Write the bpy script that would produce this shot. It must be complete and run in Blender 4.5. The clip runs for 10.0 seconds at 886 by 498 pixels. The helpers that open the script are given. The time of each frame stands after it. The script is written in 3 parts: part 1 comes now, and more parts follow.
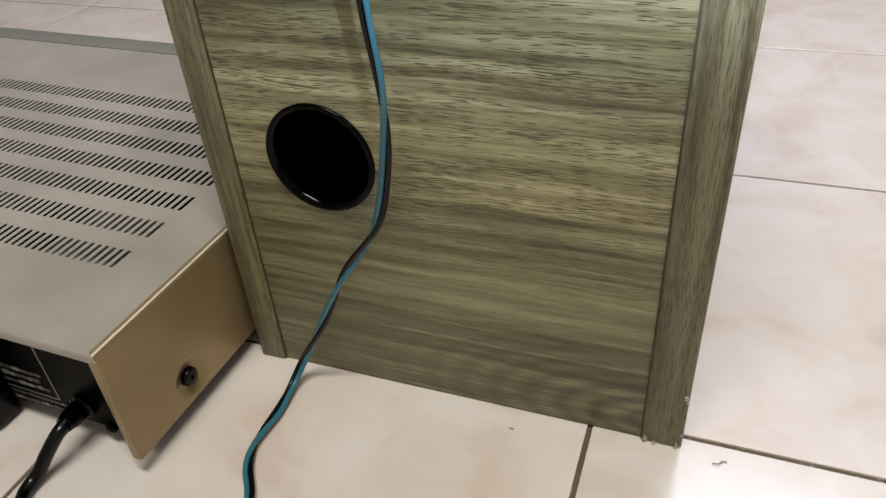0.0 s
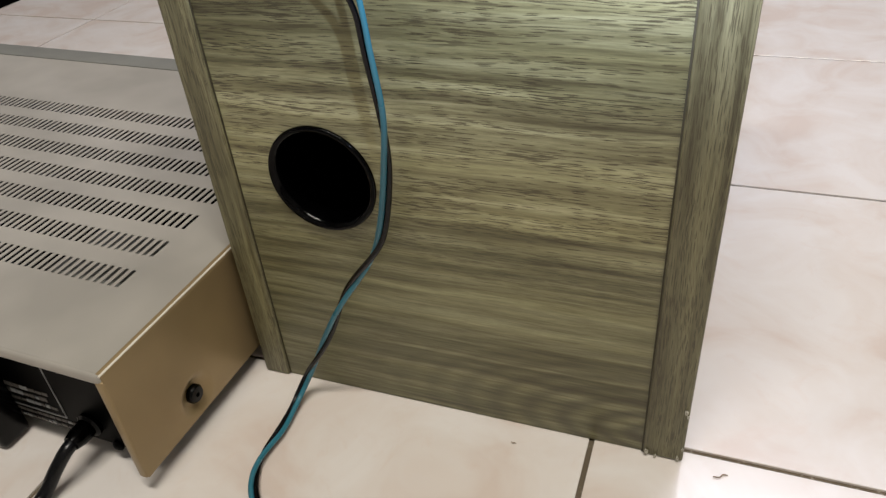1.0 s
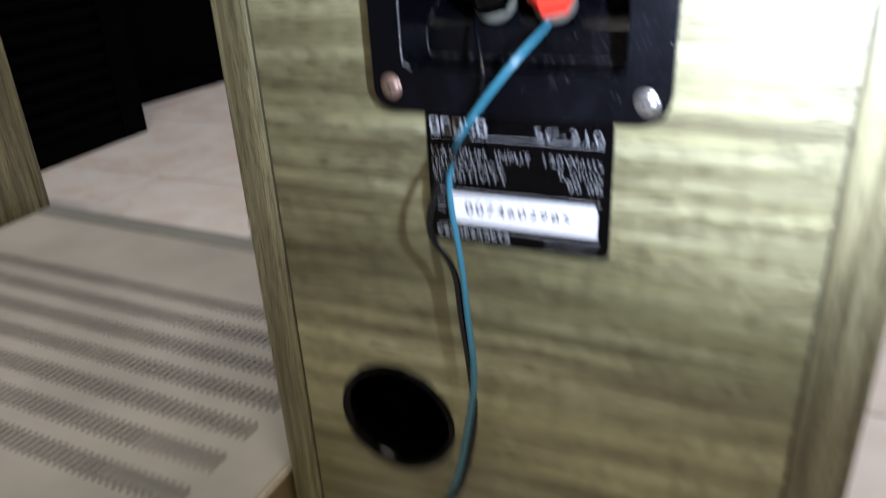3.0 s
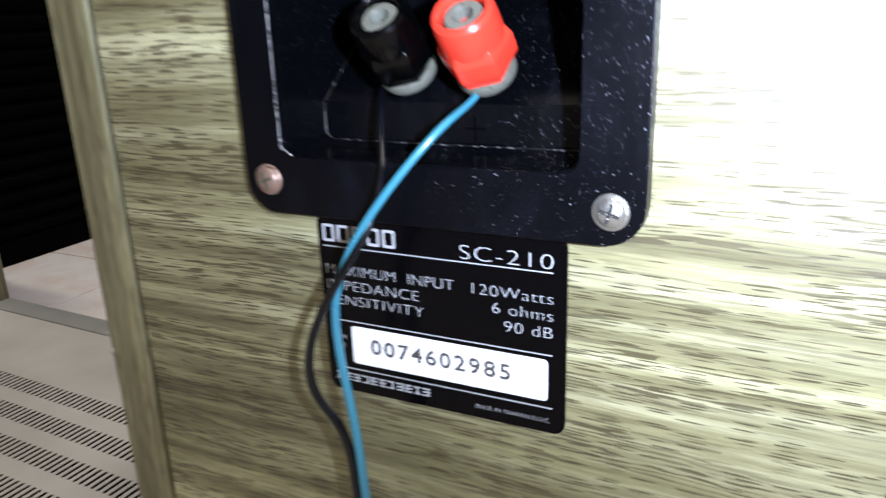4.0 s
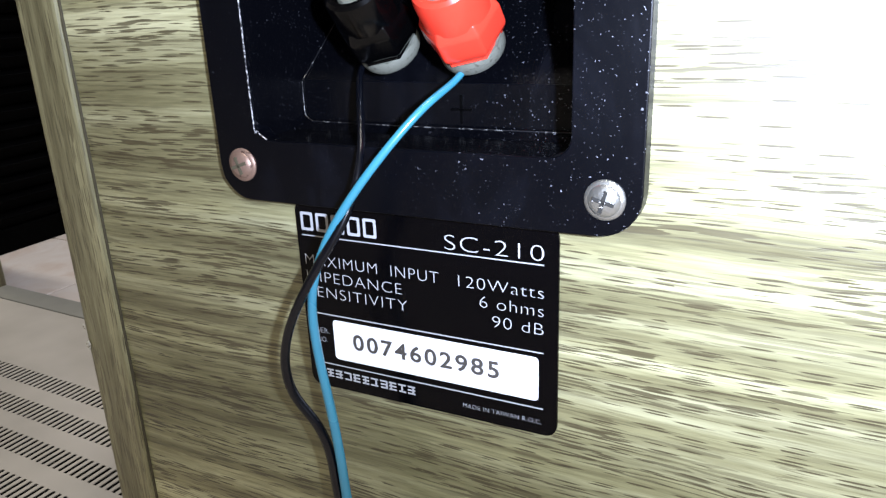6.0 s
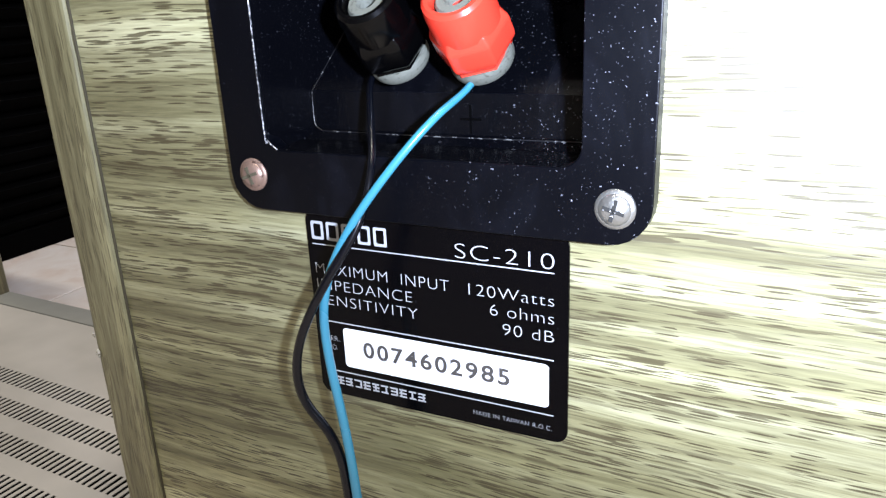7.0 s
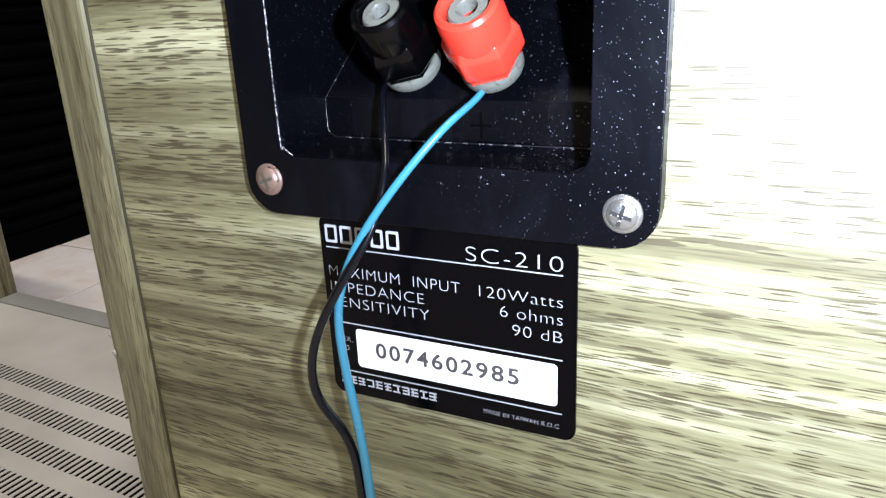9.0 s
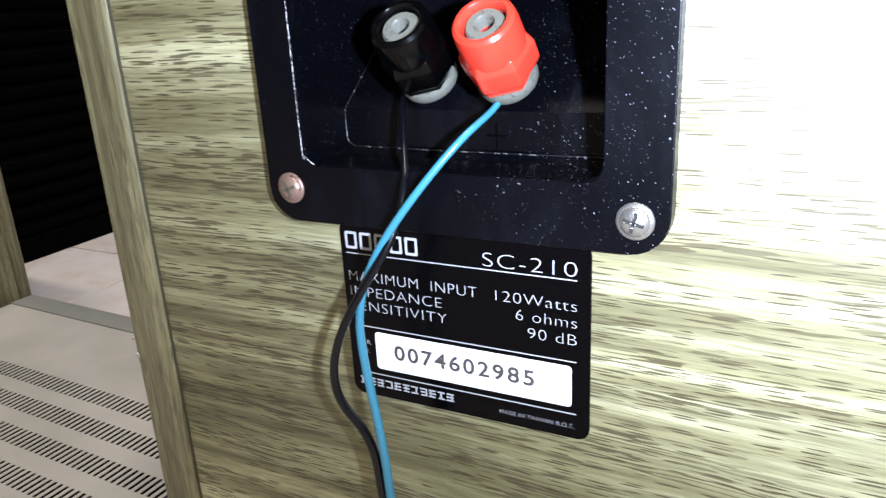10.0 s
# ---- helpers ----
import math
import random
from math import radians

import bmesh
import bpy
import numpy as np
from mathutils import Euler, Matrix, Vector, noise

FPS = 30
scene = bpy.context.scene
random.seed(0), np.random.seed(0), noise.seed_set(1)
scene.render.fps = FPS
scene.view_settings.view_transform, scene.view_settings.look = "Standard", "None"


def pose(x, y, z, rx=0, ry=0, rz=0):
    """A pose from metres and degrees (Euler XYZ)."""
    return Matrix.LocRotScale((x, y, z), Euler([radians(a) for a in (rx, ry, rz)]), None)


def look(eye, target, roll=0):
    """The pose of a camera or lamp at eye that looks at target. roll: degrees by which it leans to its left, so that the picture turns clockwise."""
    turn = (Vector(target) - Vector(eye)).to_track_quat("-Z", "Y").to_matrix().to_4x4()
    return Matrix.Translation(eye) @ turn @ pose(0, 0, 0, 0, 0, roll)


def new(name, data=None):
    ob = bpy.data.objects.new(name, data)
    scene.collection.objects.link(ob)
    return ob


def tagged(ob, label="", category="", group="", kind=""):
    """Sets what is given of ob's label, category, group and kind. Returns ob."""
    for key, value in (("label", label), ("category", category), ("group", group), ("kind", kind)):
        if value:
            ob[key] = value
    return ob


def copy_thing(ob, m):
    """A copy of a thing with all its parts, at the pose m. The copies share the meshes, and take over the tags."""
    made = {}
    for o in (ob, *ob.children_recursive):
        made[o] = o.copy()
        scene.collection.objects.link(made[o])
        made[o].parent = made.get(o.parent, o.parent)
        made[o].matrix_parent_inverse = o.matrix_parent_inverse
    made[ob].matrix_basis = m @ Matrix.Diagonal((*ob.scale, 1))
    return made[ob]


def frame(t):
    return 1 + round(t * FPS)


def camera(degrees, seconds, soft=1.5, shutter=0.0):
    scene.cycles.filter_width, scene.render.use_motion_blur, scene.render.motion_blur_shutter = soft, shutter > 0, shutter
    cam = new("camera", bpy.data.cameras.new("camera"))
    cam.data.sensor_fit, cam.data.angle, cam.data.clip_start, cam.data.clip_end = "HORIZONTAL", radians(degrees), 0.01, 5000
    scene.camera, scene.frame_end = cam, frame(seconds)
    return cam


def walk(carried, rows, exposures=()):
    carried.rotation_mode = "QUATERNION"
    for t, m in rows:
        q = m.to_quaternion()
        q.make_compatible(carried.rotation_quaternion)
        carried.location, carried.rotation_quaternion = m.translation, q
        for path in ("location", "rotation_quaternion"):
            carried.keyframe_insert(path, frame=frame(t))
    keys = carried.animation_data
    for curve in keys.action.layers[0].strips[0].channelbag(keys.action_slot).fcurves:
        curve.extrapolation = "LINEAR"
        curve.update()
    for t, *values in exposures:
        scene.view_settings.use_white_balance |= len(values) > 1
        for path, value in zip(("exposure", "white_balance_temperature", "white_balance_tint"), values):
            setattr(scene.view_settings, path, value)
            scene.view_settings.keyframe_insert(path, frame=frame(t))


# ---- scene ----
cam = camera(61.8, 10.0, soft=1.3, shutter=0.9)
PATH = [
    (0, (0.2, -0.225, 0.265), (-0.422, 1.269, -0.91), -4.6),
    (0.5, (0.199, -0.223, 0.267), (-0.416, 1.273, -0.909), -4.8),
    (1, (0.201, -0.224, 0.272), (-0.43, 1.273, -0.895), -5.3),
    (1.5, (0.198, -0.226, 0.273), (-0.427, 1.28, -0.885), -4.7),
    (2, (0.198, -0.228, 0.276), (-0.442, 1.279, -0.872), -4.9),
    (2.5, (0.195, -0.227, 0.281), (-0.509, 1.303, -0.798), -5.4),
    (3, (0.172, -0.203, 0.305), (-0.578, 1.442, -0.55), -3.1),
    (3.2, (0.168, -0.187, 0.306), (-0.65, 1.473, -0.451), -3.2),
    (4.3, (0.174, -0.122, 0.285), (-0.676, 1.581, -0.33), -2.0),
    (4.5, (0.174, -0.121, 0.286), (-0.668, 1.578, -0.351), -1.8),
    (5, (0.173, -0.121, 0.289), (-0.691, 1.561, -0.362), -2.5),
    (5.5, (0.173, -0.12, 0.286), (-0.686, 1.562, -0.371), -2.2),
    (7, (0.171, -0.122, 0.288), (-0.688, 1.564, -0.36), -2.6),
    (7.5, (0.171, -0.123, 0.288), (-0.691, 1.567, -0.346), -2.4),
    (8, (0.171, -0.125, 0.292), (-0.692, 1.567, -0.334), -2.6),
    (8.5, (0.171, -0.126, 0.288), (-0.693, 1.557, -0.36), -2.8),
    (9, (0.171, -0.126, 0.29), (-0.693, 1.557, -0.358), -2.7),
    (9.5, (0.171, -0.128, 0.291), (-0.69, 1.557, -0.357), -2.7),
    (10, (0.171, -0.131, 0.293), (-0.708, 1.545, -0.355), -3.1),
]
EXPOSURES = ((0.0, -0.05), (2.0, -0.1), (2.7, -0.3), (3.0, -0.38), (3.2, -0.32), (4.3, -0.12), (5.7, -0.12), (7.0, 0.15), (10.0, 0.15))
walk(cam, [(t, look(eye, target, roll)) for t, eye, target, roll in PATH], EXPOSURES)

# ---- light ----
world = bpy.data.worlds.new("room_world")
world.use_nodes = True
scene.world = world
world.node_tree.nodes["Background"].inputs[0].default_value = (0.8, 0.85, 1.0, 1)
world.node_tree.nodes["Background"].inputs[1].default_value = 0.02


def lamp(name, kind, m, power, colour, **settings):
    data = bpy.data.lights.new(name, kind)
    data.energy, data.color = power, colour
    for key, value in settings.items():
        setattr(data, key, value)
    ob = new(name, data)
    ob.matrix_world = m
    return ob


# the small torch that is held beside the camera at the terminals
TORCH = (0.204, -0.130, 0.297)
lamp("torch_light", "SPOT", look(TORCH, (0.176, 0.0, 0.322)), 6.4, (0.87, 1.0, 1.36),
     spot_size=radians(128), spot_blend=1.0, shadow_soft_size=0.0035)
# two unseen tube lights on the ceiling: a warm one overhead, added to brighten the near floor, and a cool one ahead
TUBES = ((0.38, -0.50), (0.62, 1.75))
for (x, y), power, colour in zip(TUBES, (41, 34), ((1.0, 0.95, 0.85), (0.86, 0.86, 1.0))):
    lamp("tube_light", "AREA", pose(x, y, 2.43), power, colour, shape="RECTANGLE", size=1.15, size_y=0.10)


# ---- materials ----
def material(name, colour=(0.5, 0.5, 0.5), rough=0.5, metal=0.0, coat=0.0, spec=0.5):
    m = bpy.data.materials.new(name)
    m.use_nodes = True
    b = m.node_tree.nodes["Principled BSDF"]
    b.inputs["Base Color"].default_value = (*colour, 1)
    b.inputs["Roughness"].default_value = rough
    b.inputs["Metallic"].default_value = metal
    b.inputs["Specular IOR Level"].default_value = spec
    b.inputs["Coat Weight"].default_value = coat
    b.inputs["Coat Roughness"].default_value = 0.08
    return m


class Graph:
    """Short hand for a material's nodes."""

    def __init__(self, m):
        self.t = m.node_tree
        self.b = self.t.nodes["Principled BSDF"]

    def node(self, kind, **values):
        n = self.t.nodes.new(kind)
        for key, value in values.items():
            setattr(n, key, value)
        return n

    def link(self, a, b):
        self.t.links.new(a, b)

    def coords(self, scale, source="Object", offset=None):
        tc = self.node("ShaderNodeTexCoord")
        mp = self.node("ShaderNodeMapping")
        mp.inputs["Scale"].default_value = scale
        if offset is None:
            self.link(tc.outputs[source], mp.inputs["Vector"])
        else:
            self.link(offset, mp.inputs["Vector"])
        return mp.outputs["Vector"]

    def noise(self, vector, scale=1.0, detail=3.0, rough=0.5, distortion=0.0):
        n = self.node("ShaderNodeTexNoise")
        n.inputs["Scale"].default_value = scale
        n.inputs["Detail"].default_value = detail
        n.inputs["Roughness"].default_value = rough
        n.inputs["Distortion"].default_value = distortion
        self.link(vector, n.inputs["Vector"])
        return n.outputs["Fac"]

    def ramp(self, value, *stops):
        r = self.node("ShaderNodeValToRGB")
        e = r.color_ramp.elements
        while len(e) < len(stops):
            e.new(0.5)
        for el, (p, c) in zip(e, stops):
            el.position = p
            el.color = (*c, 1) if len(c) == 3 else c
        self.link(value, r.inputs["Fac"])
        return r.outputs["Color"]

    def mix(self, fac, a, b, mode="MIX"):
        n = self.node("ShaderNodeMix", data_type="RGBA", blend_type=mode)
        for sock, v in ((n.inputs[0], fac), (n.inputs[6], a), (n.inputs[7], b)):
            if isinstance(v, (int, float)):
                sock.default_value = v
            elif isinstance(v, tuple):
                sock.default_value = (*v, 1)
            else:
                self.link(v, sock)
        return n.outputs[2]

    def math(self, op, a, b=0.0):
        n = self.node("ShaderNodeMath", operation=op)
        for sock, v in ((n.inputs[0], a), (n.inputs[1], b)):
            if isinstance(v, (int, float)):
                sock.default_value = v
            else:
                self.link(v, sock)
        return n.outputs[0]

    def bump(self, height, strength, distance):
        n = self.node("ShaderNodeBump")
        n.inputs["Strength"].default_value = strength
        n.inputs["Distance"].default_value = distance
        self.link(height, n.inputs["Height"])
        self.link(n.outputs["Normal"], self.b.inputs["Normal"])

    def colour(self, c):
        self.link(c, self.b.inputs["Base Color"])

    def rough(self, v):
        self.link(v, self.b.inputs["Roughness"])


BLACK, WHITE = (0, 0, 0), (1, 1, 1)


def wood(name, upright, light=(0.362, 0.352, 0.204), mid=(0.220, 0.209, 0.105), dark=(0.095, 0.083, 0.037)):
    """Printed wood-grain vinyl; the grain runs along x, or along z where upright."""
    m = material(name, mid, 0.42, coat=0.22)
    m.node_tree.nodes["Principled BSDF"].inputs["Coat Roughness"].default_value = 0.38
    g = Graph(m)
    s = (lambda along, across: (across, across, along)) if upright else (lambda along, across: (along, across, across))
    bend = g.noise(g.coords(s(7, 22)), 1, 2)
    push = g.node("ShaderNodeCombineXYZ")
    swing = g.math("MULTIPLY", g.math("SUBTRACT", bend, 0.5), 0.007)
    g.link(swing, push.inputs[0 if upright else 2])
    add = g.node("ShaderNodeVectorMath", operation="ADD")
    tc = g.node("ShaderNodeTexCoord")
    g.link(tc.outputs["Object"], add.inputs[0])
    g.link(push.outputs[0], add.inputs[1])
    at = add.outputs[0]
    band = g.noise(g.coords(s(12, 210), offset=at), 1, 2, 0.5)
    broad = g.noise(g.coords(s(4, 30), offset=at), 1, 2, 0.5)
    streak = g.noise(g.coords(s(58, 1500), offset=at), 1, 3, 0.65)
    hair = g.noise(g.coords(s(170, 2800), offset=at), 1, 2, 0.5)
    cell = g.node("ShaderNodeTexVoronoi")
    cell.inputs["Scale"].default_value = 1.0
    g.link(g.coords(s(120, 1850), offset=at), cell.inputs["Vector"])
    pick = g.node("ShaderNodeSeparateColor")
    g.link(cell.outputs["Color"], pick.inputs[0])
    where = g.noise(g.coords(s(15, 130), offset=at), 1.0, 2, 0.5)
    long = g.noise(g.coords(s(7, 330), offset=at), 1, 2, 0.5)
    tone = g.math("ADD", g.math("ADD", g.math("MULTIPLY", band, 0.42), g.math("MULTIPLY", broad, 0.20)),
                  g.math("ADD", g.math("MULTIPLY", long, 0.28), g.math("MULTIPLY", streak, 0.10)))
    base = g.ramp(tone, (0.35, dark), (0.475, mid), (0.61, light))
    # long soft bands, wandering a little along the grain
    wander = g.noise(g.coords(s(3.2, 150), offset=at), 1, 2, 0.45, 0.5)
    base = g.mix(0.75, base, g.ramp(wander, (0.36, (0.62, 0.60, 0.55)), (0.5, WHITE), (0.64, (1.24, 1.24, 1.22))), "MULTIPLY")
    fine = g.ramp(streak, (0.36, (0.55, 0.53, 0.48)), (0.50, WHITE), (0.66, (1.16, 1.16, 1.18)))
    base = g.mix(0.34, base, fine, "MULTIPLY")
    base = g.mix(0.3, base, g.ramp(hair, (0.38, (0.6, 0.58, 0.54)), (0.6, (1.1, 1.1, 1.1))), "MULTIPLY")
    lines = g.noise(g.coords(s(95, 2100), offset=at), 1, 0.5, 0.5)
    # short dark pores, crowded in some bands and few in others
    crowd = g.ramp(where, (0.36, (0.16,) * 3), (0.57, (0.9,) * 3))
    pore = g.math("MULTIPLY", g.ramp(cell.outputs["Distance"], (0.29, WHITE), (0.41, BLACK)), g.math("LESS_THAN", pick.outputs[0], crowd))
    thin = g.math("MULTIPLY", g.ramp(lines, (0.375, WHITE), (0.41, BLACK)), crowd)
    mask = g.math("MAXIMUM", pore, thin)
    if not upright:
        height = g.node("ShaderNodeSeparateXYZ")
        g.link(at, height.inputs[0])
        mask = g.math("MULTIPLY", mask, g.ramp(height.outputs[2], (0.071, (0.12,) * 3), (0.119, WHITE)))
    if upright:
        mask = g.math("MULTIPLY", mask, 0.75)
    base = g.mix(g.math("MULTIPLY", mask, 0.9), base, (0.044, 0.033, 0.014))
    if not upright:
        # broad light and dark bands of the figure, with torch falloff also balanced in their colour
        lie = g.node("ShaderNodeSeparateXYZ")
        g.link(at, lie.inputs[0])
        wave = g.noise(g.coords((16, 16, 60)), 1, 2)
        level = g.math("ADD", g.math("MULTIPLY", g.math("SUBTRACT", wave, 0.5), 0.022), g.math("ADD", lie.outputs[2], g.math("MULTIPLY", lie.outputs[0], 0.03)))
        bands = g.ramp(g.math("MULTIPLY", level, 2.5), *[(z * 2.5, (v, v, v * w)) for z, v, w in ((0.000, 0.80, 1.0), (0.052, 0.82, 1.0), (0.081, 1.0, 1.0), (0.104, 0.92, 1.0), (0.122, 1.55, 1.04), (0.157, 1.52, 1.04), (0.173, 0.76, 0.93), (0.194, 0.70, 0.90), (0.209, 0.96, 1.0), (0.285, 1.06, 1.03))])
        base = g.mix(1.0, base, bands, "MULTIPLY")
        # arched figure low on the board
        sep = g.node("ShaderNodeSeparateXYZ")
        g.link(at, sep.inputs[0])
        dx = g.math("SUBTRACT", sep.outputs[0], 0.205)
        dz = g.math("MULTIPLY", g.math("SUBTRACT", sep.outputs[2], 0.012), 2.6)
        far = g.math("SQRT", g.math("ADD", g.math("MULTIPLY", dx, dx), g.math("MULTIPLY", dz, dz)))
        ring = g.math("SINE", g.math("MULTIPLY", g.math("ADD", far, g.math("MULTIPLY", streak, 0.005)), 400))
        near = g.ramp(far, (0.02, WHITE), (0.16, BLACK))
        arch = g.math("MULTIPLY", g.math("ADD", g.math("MULTIPLY", ring, 0.5), 0.5), near)
        base = g.mix(g.math("MULTIPLY", arch, 0.72), base, (0.060, 0.050, 0.026))
    g.colour(base)
    g.rough(g.ramp(streak, (0.3, (0.5,) * 3), (0.7, (0.34,) * 3)))
    g.bump(g.math("SUBTRACT", streak, g.math("MULTIPLY", mask, 0.8)), 0.14, 0.0004)
    return m


def speckled(name, colour, rough, speck, scale=900, amount=0.72, bump=0.0, stain=None, spec=0.5):
    """A plain surface with grain, dust specks and a large uneven tone."""
    m = material(name, colour, rough, spec=spec)
    g = Graph(m)
    at = g.coords((1, 1, 1))
    large = g.noise(at, 14, 3)
    dots = g.noise(at, scale, 2, 0.6)
    low = tuple(c * 0.86 for c in colour)
    base = g.mix(g.ramp(large, (0.35, BLACK), (0.65, WHITE)), low, stain or tuple(min(1, c * 1.1) for c in colour))
    base = g.mix(g.ramp(dots, (amount, BLACK), (amount + 0.05, WHITE)), base, speck)
    g.colour(base)
    g.rough(g.ramp(large, (0.3, (rough * 1.15,) * 3), (0.7, (rough * 0.85,) * 3)))
    if bump:
        g.bump(dots, bump, 0.0003)
    return m


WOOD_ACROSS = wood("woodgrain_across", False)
WOOD_UP = wood("woodgrain_upright", True, (0.255, 0.240, 0.132), (0.155, 0.143, 0.073), (0.063, 0.053, 0.024))
CHIPBOARD = speckled("raw_chipboard", (0.50, 0.48, 0.41), 0.8, (0.2, 0.17, 0.12), 1500, 0.55)


def dusty(name, colour, rough, spec, side):
    """Black plastic with pale dust specks of two sizes, and faint smears. The specks gain towards +x: the torch's light
    on them, put into the colour.
    """
    m = material(name, colour, rough, spec=spec)
    g = Graph(m)
    at = g.coords((1, 1, 1))
    sep = g.node("ShaderNodeSeparateXYZ")
    g.link(at, sep.inputs[0])
    # speck strength rises towards the torch side, as painted light
    share = g.ramp(g.math("MULTIPLY", sep.outputs[0], 5.0), (side * 5.0, (0.07,) * 3), (0.145 * 5.0, WHITE))
    patch = g.ramp(g.noise(at, 130, 3, 0.6), (0.38, (0.1,) * 3), (0.60, WHITE))
    small = g.ramp(g.noise(at, 2300, 1, 0.5), (0.70, BLACK), (0.745, WHITE))
    large = g.ramp(g.noise(at, 1050, 1, 0.5), (0.752, BLACK), (0.775, WHITE))
    dust = g.math("MULTIPLY", g.math("MAXIMUM", small, large), g.math("MULTIPLY", share, patch))
    smear = g.noise(g.coords((60, 60, 25)), 1, 4, 0.6, 0.6)
    base = g.mix(g.math("MULTIPLY", g.ramp(smear, (0.52, BLACK), (0.75, WHITE)), 0.6), colour, tuple(c * 4 + 0.0015 for c in colour))
    g.colour(g.mix(dust, base, (0.26, 0.27, 0.31)))
    g.rough(g.ramp(smear, (0.35, (rough * 0.85,) * 3), (0.7, (min(1.0, rough * 1.25),) * 3)))
    g.bump(g.noise(at, 900, 2), 0.04, 0.0002)
    return m


PLATE = dusty("dusty_black_plastic", (0.0006, 0.0008, 0.0017), 0.34, 0.13, 0.105)
CUP = dusty("recess_black_plastic", (0.0009, 0.0010, 0.0016), 0.24, 0.22, 0.112)
# rubbed lip with its highlight in the colour, then painted highlights of inner edges
RUBBED_GLINT = speckled("rubbed_and_lit_edge", (0.02, 0.02, 0.022), 0.4, (0.42, 0.42, 0.42), 2400, 0.49)
INNER_GLINT = speckled("painted_edge_highlight", (0.002, 0.002, 0.003), 0.4, (0.085, 0.085, 0.08), 600, 0.55)
GLOSS_BLACK = material("gloss_black_plastic", (0.0004, 0.0004, 0.0005), 0.12, spec=0.13)
TUBE_BLACK = material("tube_black", (0.001, 0.001, 0.001), 0.2, spec=0.3)
KNOB_RED = speckled("red_plastic", (0.54, 0.034, 0.018), 0.24, (0.6, 0.10, 0.05), 500, 0.75)
KNOB_BLACK = speckled("post_black_plastic", (0.0005, 0.0005, 0.0006), 0.18, (0.02, 0.02, 0.02), 900, 0.76, spec=0.2)
NICKEL = speckled("dull_nickel", (0.40, 0.40, 0.37), 0.30, (0.22, 0.23, 0.20), 1100, 0.66, 0.4)
NICKEL.node_tree.nodes["Principled BSDF"].inputs["Metallic"].default_value = 0.9
WASHER = speckled("worn_grey_metal", (0.098, 0.102, 0.082), 0.42, (0.05, 0.05, 0.038), 1500, 0.60, 0.4)
# dark as the shaded slot, with pale specks for glints on its facets
SLOT_SHADE = speckled("slot_shade_grey", (0.02, 0.02, 0.018), 0.4, (0.6, 0.6, 0.58), 1500, 0.62)
CRUMB = material("brown_crumb", (0.30, 0.21, 0.14), 0.8)
COPPER = speckled("tarnished_screw", (0.25, 0.165, 0.125), 0.42, (0.10, 0.06, 0.045), 700, 0.64, 0.2)
COPPER.node_tree.nodes["Principled BSDF"].inputs["Metallic"].default_value = 0.55
LABEL_BLACK = speckled("label_black", (0.0005, 0.0005, 0.0010), 0.22, (0.02, 0.02, 0.025), 2400, 0.74, spec=0.10)
LABEL_WHITE = material("label_white", (0.82, 0.83, 0.84), 0.5)
PRINT_WHITE = material("white_print", (0.36, 0.37, 0.38), 0.5)
INK = material("stamped_black_ink", (0.05, 0.045, 0.04), 0.6)
PRINT_GREY = material("stamped_ink", (0.13, 0.12, 0.11), 0.6)
BLUE = speckled("blue_pvc", (0.028, 0.162, 0.225), 0.28, (0.04, 0.19, 0.26), 700, 0.7, spec=0.6)
BLACK_PVC = speckled("black_pvc", (0.0011, 0.0014, 0.0026), 0.24, (0.003, 0.003, 0.005), 900, 0.74, spec=0.32)
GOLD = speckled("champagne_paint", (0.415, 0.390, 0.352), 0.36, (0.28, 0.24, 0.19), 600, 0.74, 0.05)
# the cover paint again, darker and browner: the side's shade in its colour
GOLD_SHADED = speckled("champagne_shaded_side", (0.34, 0.25, 0.13), 0.36, (0.27, 0.2, 0.105), 700, 0.74, 0.05)
GOLD_SHADED.node_tree.nodes["Principled BSDF"].inputs["Metallic"].default_value = 0.35
# pale colour that stands in for the tube's highlight on the cover fold
EDGE_GLINT = speckled("painted_edge_glint", (0.85, 0.80, 0.70), 0.2, (0.55, 0.48, 0.36), 500, 0.72, spec=0.7)
EDGE_GLINT.node_tree.nodes["Principled BSDF"].inputs["Metallic"].default_value = 0.0
FACE_GREY = speckled("front_panel_metal", (0.25, 0.25, 0.23), 0.42, (0.2, 0.2, 0.18), 700, 0.74)
STEEL_BLACK = speckled("black_steel", (0.0007, 0.0007, 0.0008), 0.4, (0.004, 0.004, 0.004), 900, 0.74, spec=0.04)
INSIDE = material("chassis_inside", (0.003, 0.003, 0.003), 0.8, spec=0.1)
SEAM = material("seam_shadow_brown", (0.06, 0.052, 0.030), 0.7)
RACK_BLACK = speckled("matt_black_board", (0.0005, 0.0005, 0.0006), 0.55, (0.003, 0.003, 0.003), 500, 0.75, spec=0.018)
GROUT = speckled("brown_grout", (0.135, 0.105, 0.07), 0.85, (0.33, 0.29, 0.24), 500, 0.6, 0.3)
# for the unseen walls and ceiling; dull tone chosen to weaken bounce and reflections
WALL = speckled("unseen_wall_dull", (0.36, 0.35, 0.33), 0.7, (0.3, 0.29, 0.27), 300, 0.75)
TUBE_GLASS = material("tube_cover", (0.85, 0.85, 0.85), 0.4)


